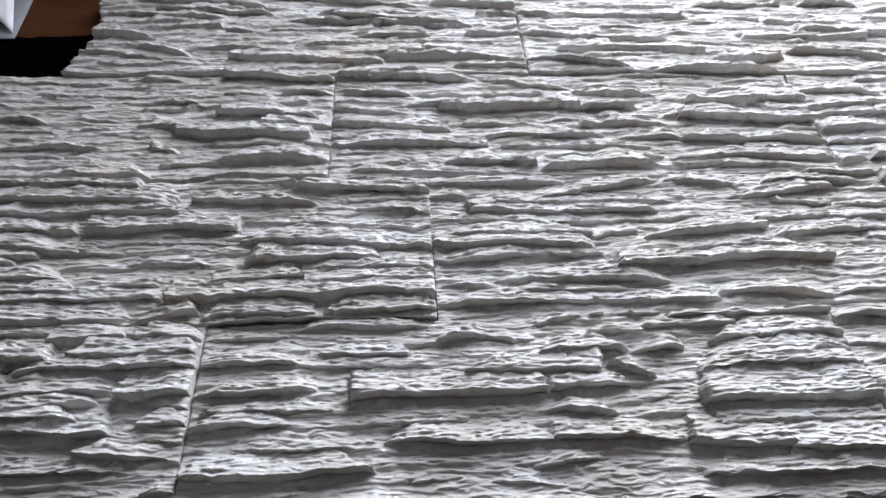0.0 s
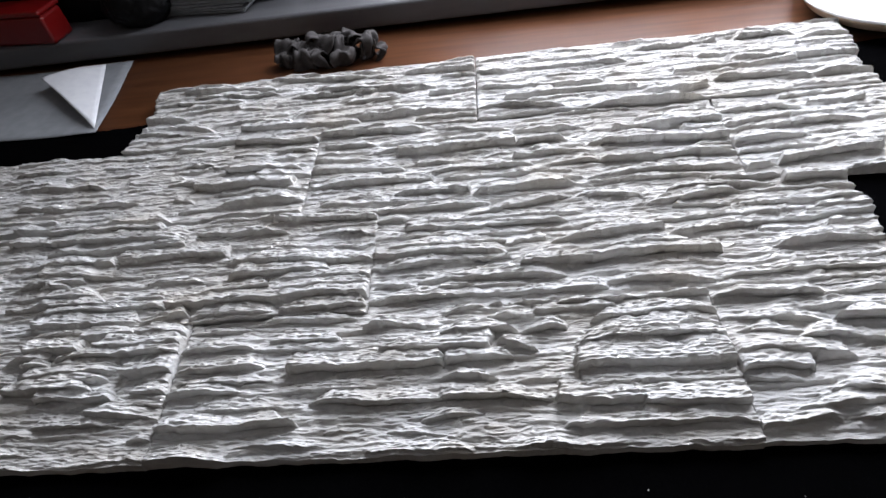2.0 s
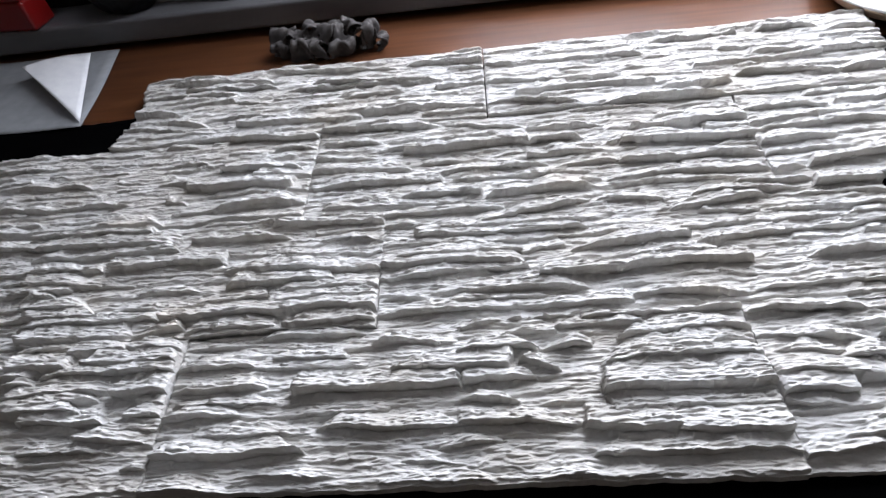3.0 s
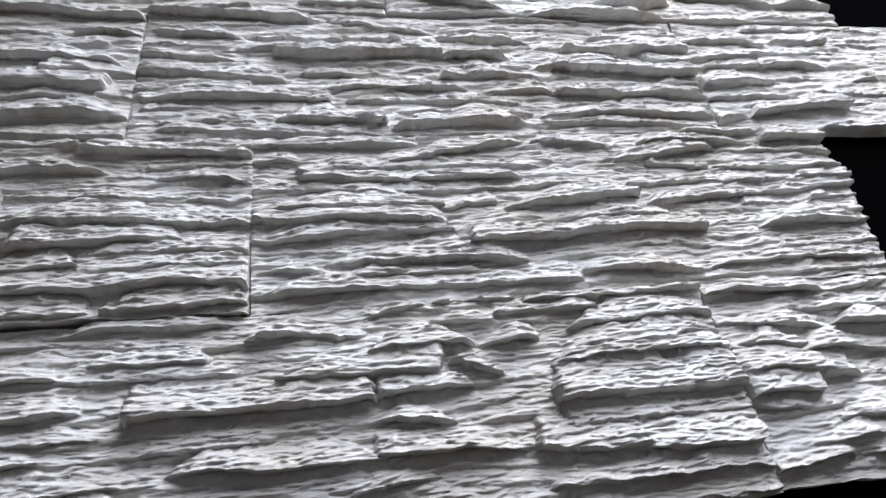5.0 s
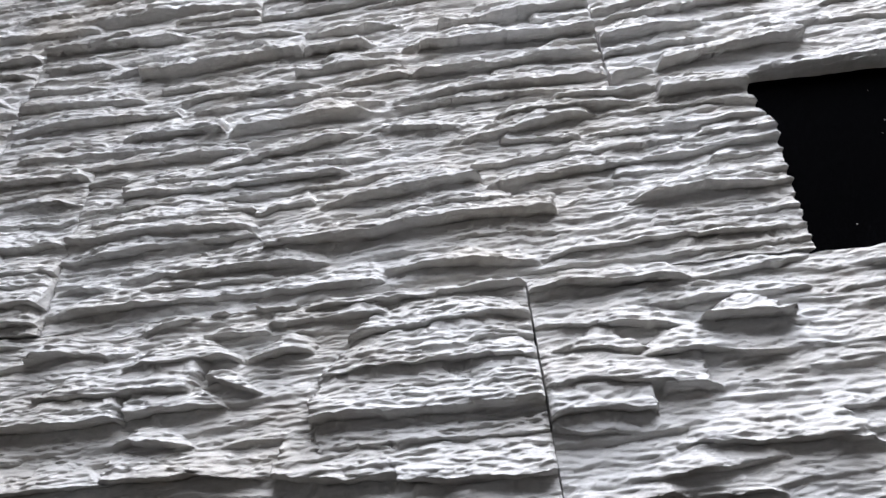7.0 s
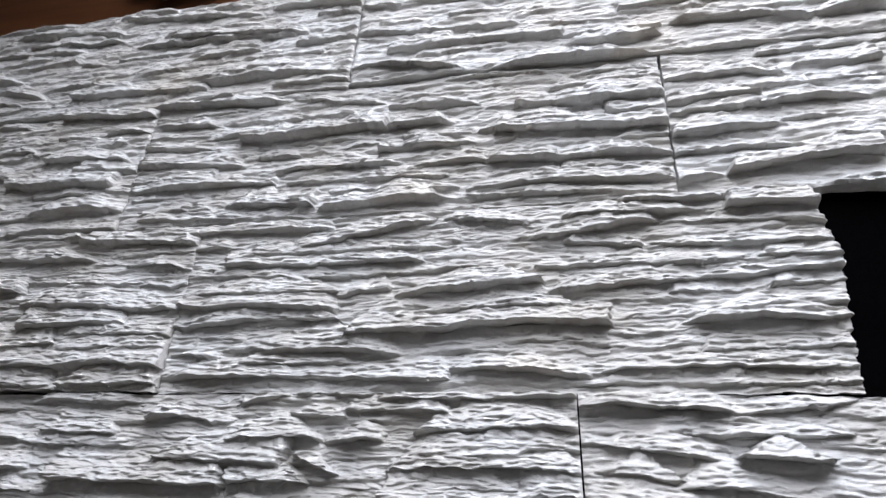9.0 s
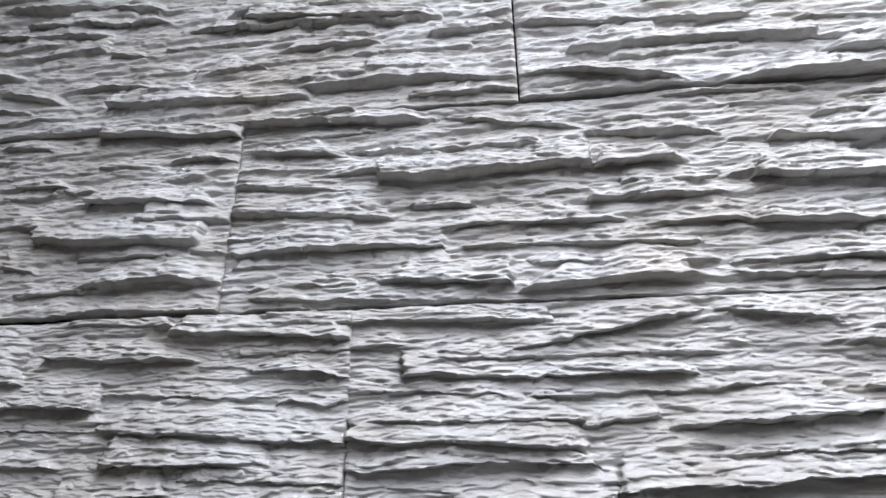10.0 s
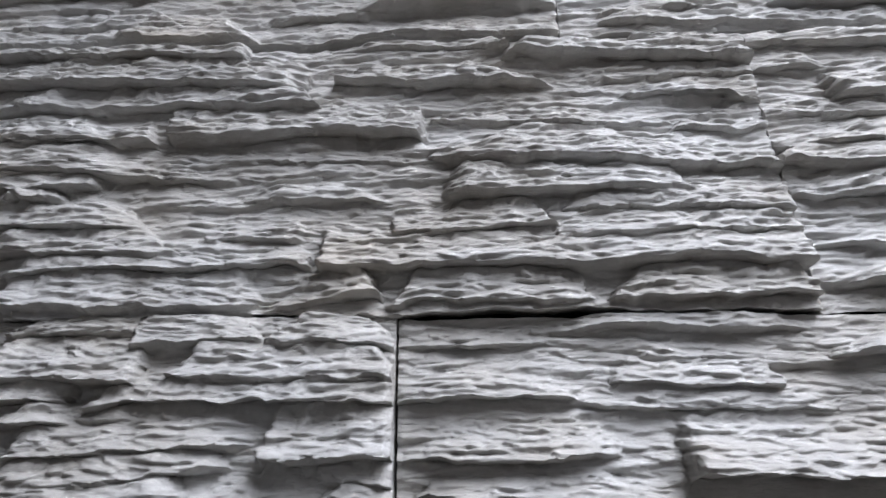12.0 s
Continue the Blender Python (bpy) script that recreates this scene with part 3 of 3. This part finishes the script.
# ---- things on the table behind the tiles ----
def paper_sheet():
    """A large white sheet, shade in its flat part's colour, its front corner folded up and over."""
    bm = bmesh.new()
    z = TOP + 0.001
    a, b = Vector((-0.527, 0.872, z)), Vector((-0.491, 0.640, z))
    pts = [Vector((-1.02, 0.872, z)), a, b, Vector((-0.98, 0.652, z))]
    n = 24
    grid = []
    for i in range(n + 1):
        s = i / n
        grid.append([bm.verts.new((pts[0].lerp(pts[1], s)).lerp(pts[3].lerp(pts[2], s), j / n) + Vector((0, 0, 0.003 + 0.004 * math.sin(s * 5 + j * 0.1) ** 2))) for j in range(n + 1)])
    for i in range(n):
        for j in range(n):
            bm.faces.new((grid[i][j], grid[i][j + 1], grid[i + 1][j + 1], grid[i + 1][j]))
    sheet = thing("paper_sheet", bm, SHADED_PAPER, "white paper sheet on the table, flat part coloured as shaded, corner folded", "paper", True)
    s1 = sheet.modifiers.new("thickness", "SOLIDIFY")
    s1.thickness = 0.0006
    bm = bmesh.new()
    tip = Vector((-0.655, 0.795, z + 0.030))
    c, d = tip.lerp(a + Vector((0, 0, 0.010)), 0.70), b + Vector((-0.004, 0.008, 0.008))
    rows = []
    for i in range(13):
        s = i / 12
        lo = c.lerp(d, s)
        rows.append([bm.verts.new(lo.lerp(tip, k / 12) + Vector((0, 0, 0.005 * math.sin(math.pi * k / 12) * (1 - 0.3 * s)))) for k in range(13)])
    for i in range(12):
        for k in range(12):
            if k == 11:
                bm.faces.new((rows[i][k], rows[i + 1][k], rows[i][k + 1]))
            else:
                bm.faces.new((rows[i][k], rows[i + 1][k], rows[i + 1][k + 1], rows[i][k + 1]))
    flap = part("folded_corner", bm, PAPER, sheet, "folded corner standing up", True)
    s2 = flap.modifiers.new("thickness", "SOLIDIFY")
    s2.thickness = 0.0006


paper_sheet()


def crumpled_rag():
    """A bunched strip of fabric: folded ribbons that loop over one another."""
    rag = empty("crumpled_rag", (-0.142, 0.800, TOP), "crumpled dark grey rag lying on the table", "rag", turn=2)
    rnd = random.Random(21)
    for k in range(10):
        bm = bmesh.new()
        n, m = 40, 10
        cx, cy = -0.072 + 0.018 * k + rnd.uniform(-0.004, 0.004), rnd.uniform(-0.016, 0.016)
        rad, wide, tip, ph = rnd.uniform(0.015, 0.025), rnd.uniform(0.030, 0.050), rnd.uniform(0, 6.3), rnd.uniform(0, 6.3)
        grid = []
        for i in range(n + 1):
            a = -0.35 * math.pi + 1.75 * math.pi * i / n
            rr = rad * (1 + 0.28 * math.sin(3 * a + ph))
            row = []
            for j in range(m + 1):
                w = (j / m - 0.5) * wide * (1 + 0.3 * math.sin(2 * a + ph))
                px, pz = rr * math.cos(a) * (1 + 0.25 * math.sin(j * 0.9 + ph)), rr * (1 + math.sin(a)) * 0.85
                qx, qy = px * math.cos(tip) - w * math.sin(tip), px * math.sin(tip) + w * math.cos(tip)
                bump = 0.008 * noise.noise(Vector((qx * 60 + k, qy * 60, pz * 60)))
                row.append(bm.verts.new((cx + qx + bump, cy + qy * 0.8, max(pz + bump, 0.0015))))
            grid.append(row)
        for i in range(n):
            for j in range(m):
                bm.faces.new((grid[i][j], grid[i + 1][j], grid[i + 1][j + 1], grid[i][j + 1]))
        f = part("fold", bm, RAG, rag, smooth=True)
        sol = f.modifiers.new("thickness", "SOLIDIFY")
        sol.thickness = 0.0018
    rag.scale = (0.88, 0.9, 0.92)
    return rag


crumpled_rag()


def plate():
    b = empty("plate", (0.714, 0.782, TOP), "shallow white plate with a pale underside", "plate")
    part("body", lathe_bm([(0.070, 0.0), (0.085, 0.003), (0.103, 0.012), (0.112, 0.022), (0.115, 0.026), (0.113, 0.028), (0.107, 0.026), (0.098, 0.023)]), TAN, b, "pale clay body", True)
    part("rim", lathe_bm([(0.098, 0.0235), (0.113, 0.0285), (0.117, 0.0272), (0.118, 0.029), (0.113, 0.0315), (0.104, 0.029), (0.090, 0.026), (0.05, 0.0245), (0.004, 0.0240)]), CERAMIC, b, "glossy white rim", True)
    return b


plate()


# ---- things on the sill ----
SILL_TOP = 0.8032


def paper_stack():
    st = empty("paper_stack", (-0.375, 0.985, SILL_TOP), "stack of white papers on the sill", "papers", turn=-6)
    rnd = random.Random(4)
    for k in range(9):
        j, w = rnd.uniform(-0.012, 0.012), rnd.uniform(-3, 3)
        p = part("sheet", box_bm(-0.085 + j, 0.085 + j, -0.055, 0.055 + j * 0.4, 0.005 * k + 0.0003, 0.005 * k + 0.0042, 0.001, 1), SHADED_PAPER, st)
        p.rotation_euler = (0, 0, radians(w))
    return st


paper_stack()


def red_box():
    """A flat red case tipped back against the black bag."""
    r = empty("red_case", (-0.715, 0.915, SILL_TOP), "glossy red plastic case on the sill", "case", turn=-8)
    body = part("body", box_bm(-0.075, 0.062, -0.028, 0.028, 0.0, 0.052, 0.006, 3), RED, r)
    part("lid", box_bm(-0.077, 0.064, -0.030, 0.030, 0.0525, 0.062, 0.004, 3), RED, r)
    return r


red_box()


def soft_bag(name, place, size, seed, label, category, sag=0.18, turn=0.0):
    bm = bmesh.new()
    bmesh.ops.create_icosphere(bm, subdivisions=5, radius=1.0)
    for v in bm.verts:
        p = v.co.copy()
        k = 1 + sag * noise.noise(p * 1.9 + Vector((seed, 0, 0))) + 0.05 * noise.noise(p * 7 + Vector((0, seed, 0)))
        v.co = Vector((p.x * size[0] * k, p.y * size[1] * k, max((p.z + 0.75) * size[2] * k, 0.0)))
    ob = thing(name, bm, BLACK, label, category, True)
    ob.matrix_world = pose(*place, 0, 0, turn)
    return ob


soft_bag("black_bag", (-0.64, 1.00, SILL_TOP), (0.26, 0.05, 0.15), 2, "large soft black bag on the sill", "bag")
soft_bag("black_pouch", (-0.505, 0.935, SILL_TOP), (0.062, 0.042, 0.045), 5, "small rounded black pouch on the sill", "pouch", 0.1, 4)


def paper_roll():
    p = empty("paper_roll", (-0.245, 0.985, SILL_TOP), "short white paper roll standing on the sill", "roll")
    part("roll", lathe_bm([(0.0185, 0.0), (0.022, 0.0), (0.0225, 0.03), (0.022, 0.07), (0.019, 0.0702), (0.010, 0.0695), (0.0095, 0.069), (0.009, 0.02)], 40), PAPER, p, smooth=True)
    return p


paper_roll()


def foil_packet():
    bm = bmesh.new()
    n = 14
    grid = [[bm.verts.new((-0.03 + 0.06 * i / n, -0.02 + 0.04 * j / n, 0.010 + 0.007 * noise.noise(Vector((i * 0.55, j * 0.6, 2))) + 0.006 * math.sin(math.pi * i / n) * math.sin(math.pi * j / n))) for j in range(n + 1)] for i in range(n + 1)]
    for i in range(n):
        for j in range(n):
            bm.faces.new((grid[i][j], grid[i + 1][j], grid[i + 1][j + 1], grid[i][j + 1]))
    ob = thing("foil_packet", bm, FOIL, "crinkled silver foil packet on the black bag", "packet")
    ob.matrix_world = pose(-0.655, 0.955, SILL_TOP + 0.135, 50, 0, -12)
    sol = ob.modifiers.new("thickness", "SOLIDIFY")
    sol.thickness = 0.006


FOIL = material("silver_foil", (0.75, 0.72, 0.78), 0.25, 1.0)[0]
foil_packet()


def plaster_crumbs():
    """Tiny white crumbs fallen on the black cloth beside the tiles."""
    rnd = random.Random(8)
    bm = bmesh.new()
    for k in range(22):
        if k < 17:
            x, y = rnd.uniform(0.525, 0.80), rnd.uniform(0.262, 0.388)
        else:
            x, y = rnd.uniform(-0.45, 0.65), rnd.uniform(0.015, 0.080)
        size = rnd.uniform(0.0003, 0.0007)
        made = bmesh.ops.create_icosphere(bm, subdivisions=1, radius=size, matrix=Matrix.Translation((x, y, TOP + 0.0032 + size * 0.5)))
        for v in made["verts"]:
            v.co += Vector((rnd.uniform(-0.3, 0.3), rnd.uniform(-0.3, 0.3), rnd.uniform(-0.3, 0.3))) * size
    return thing("plaster_crumbs", bm, GYPSUM, "scattered tiny white plaster crumbs on black cloth", "crumbs", kind="stuff")


plaster_crumbs()
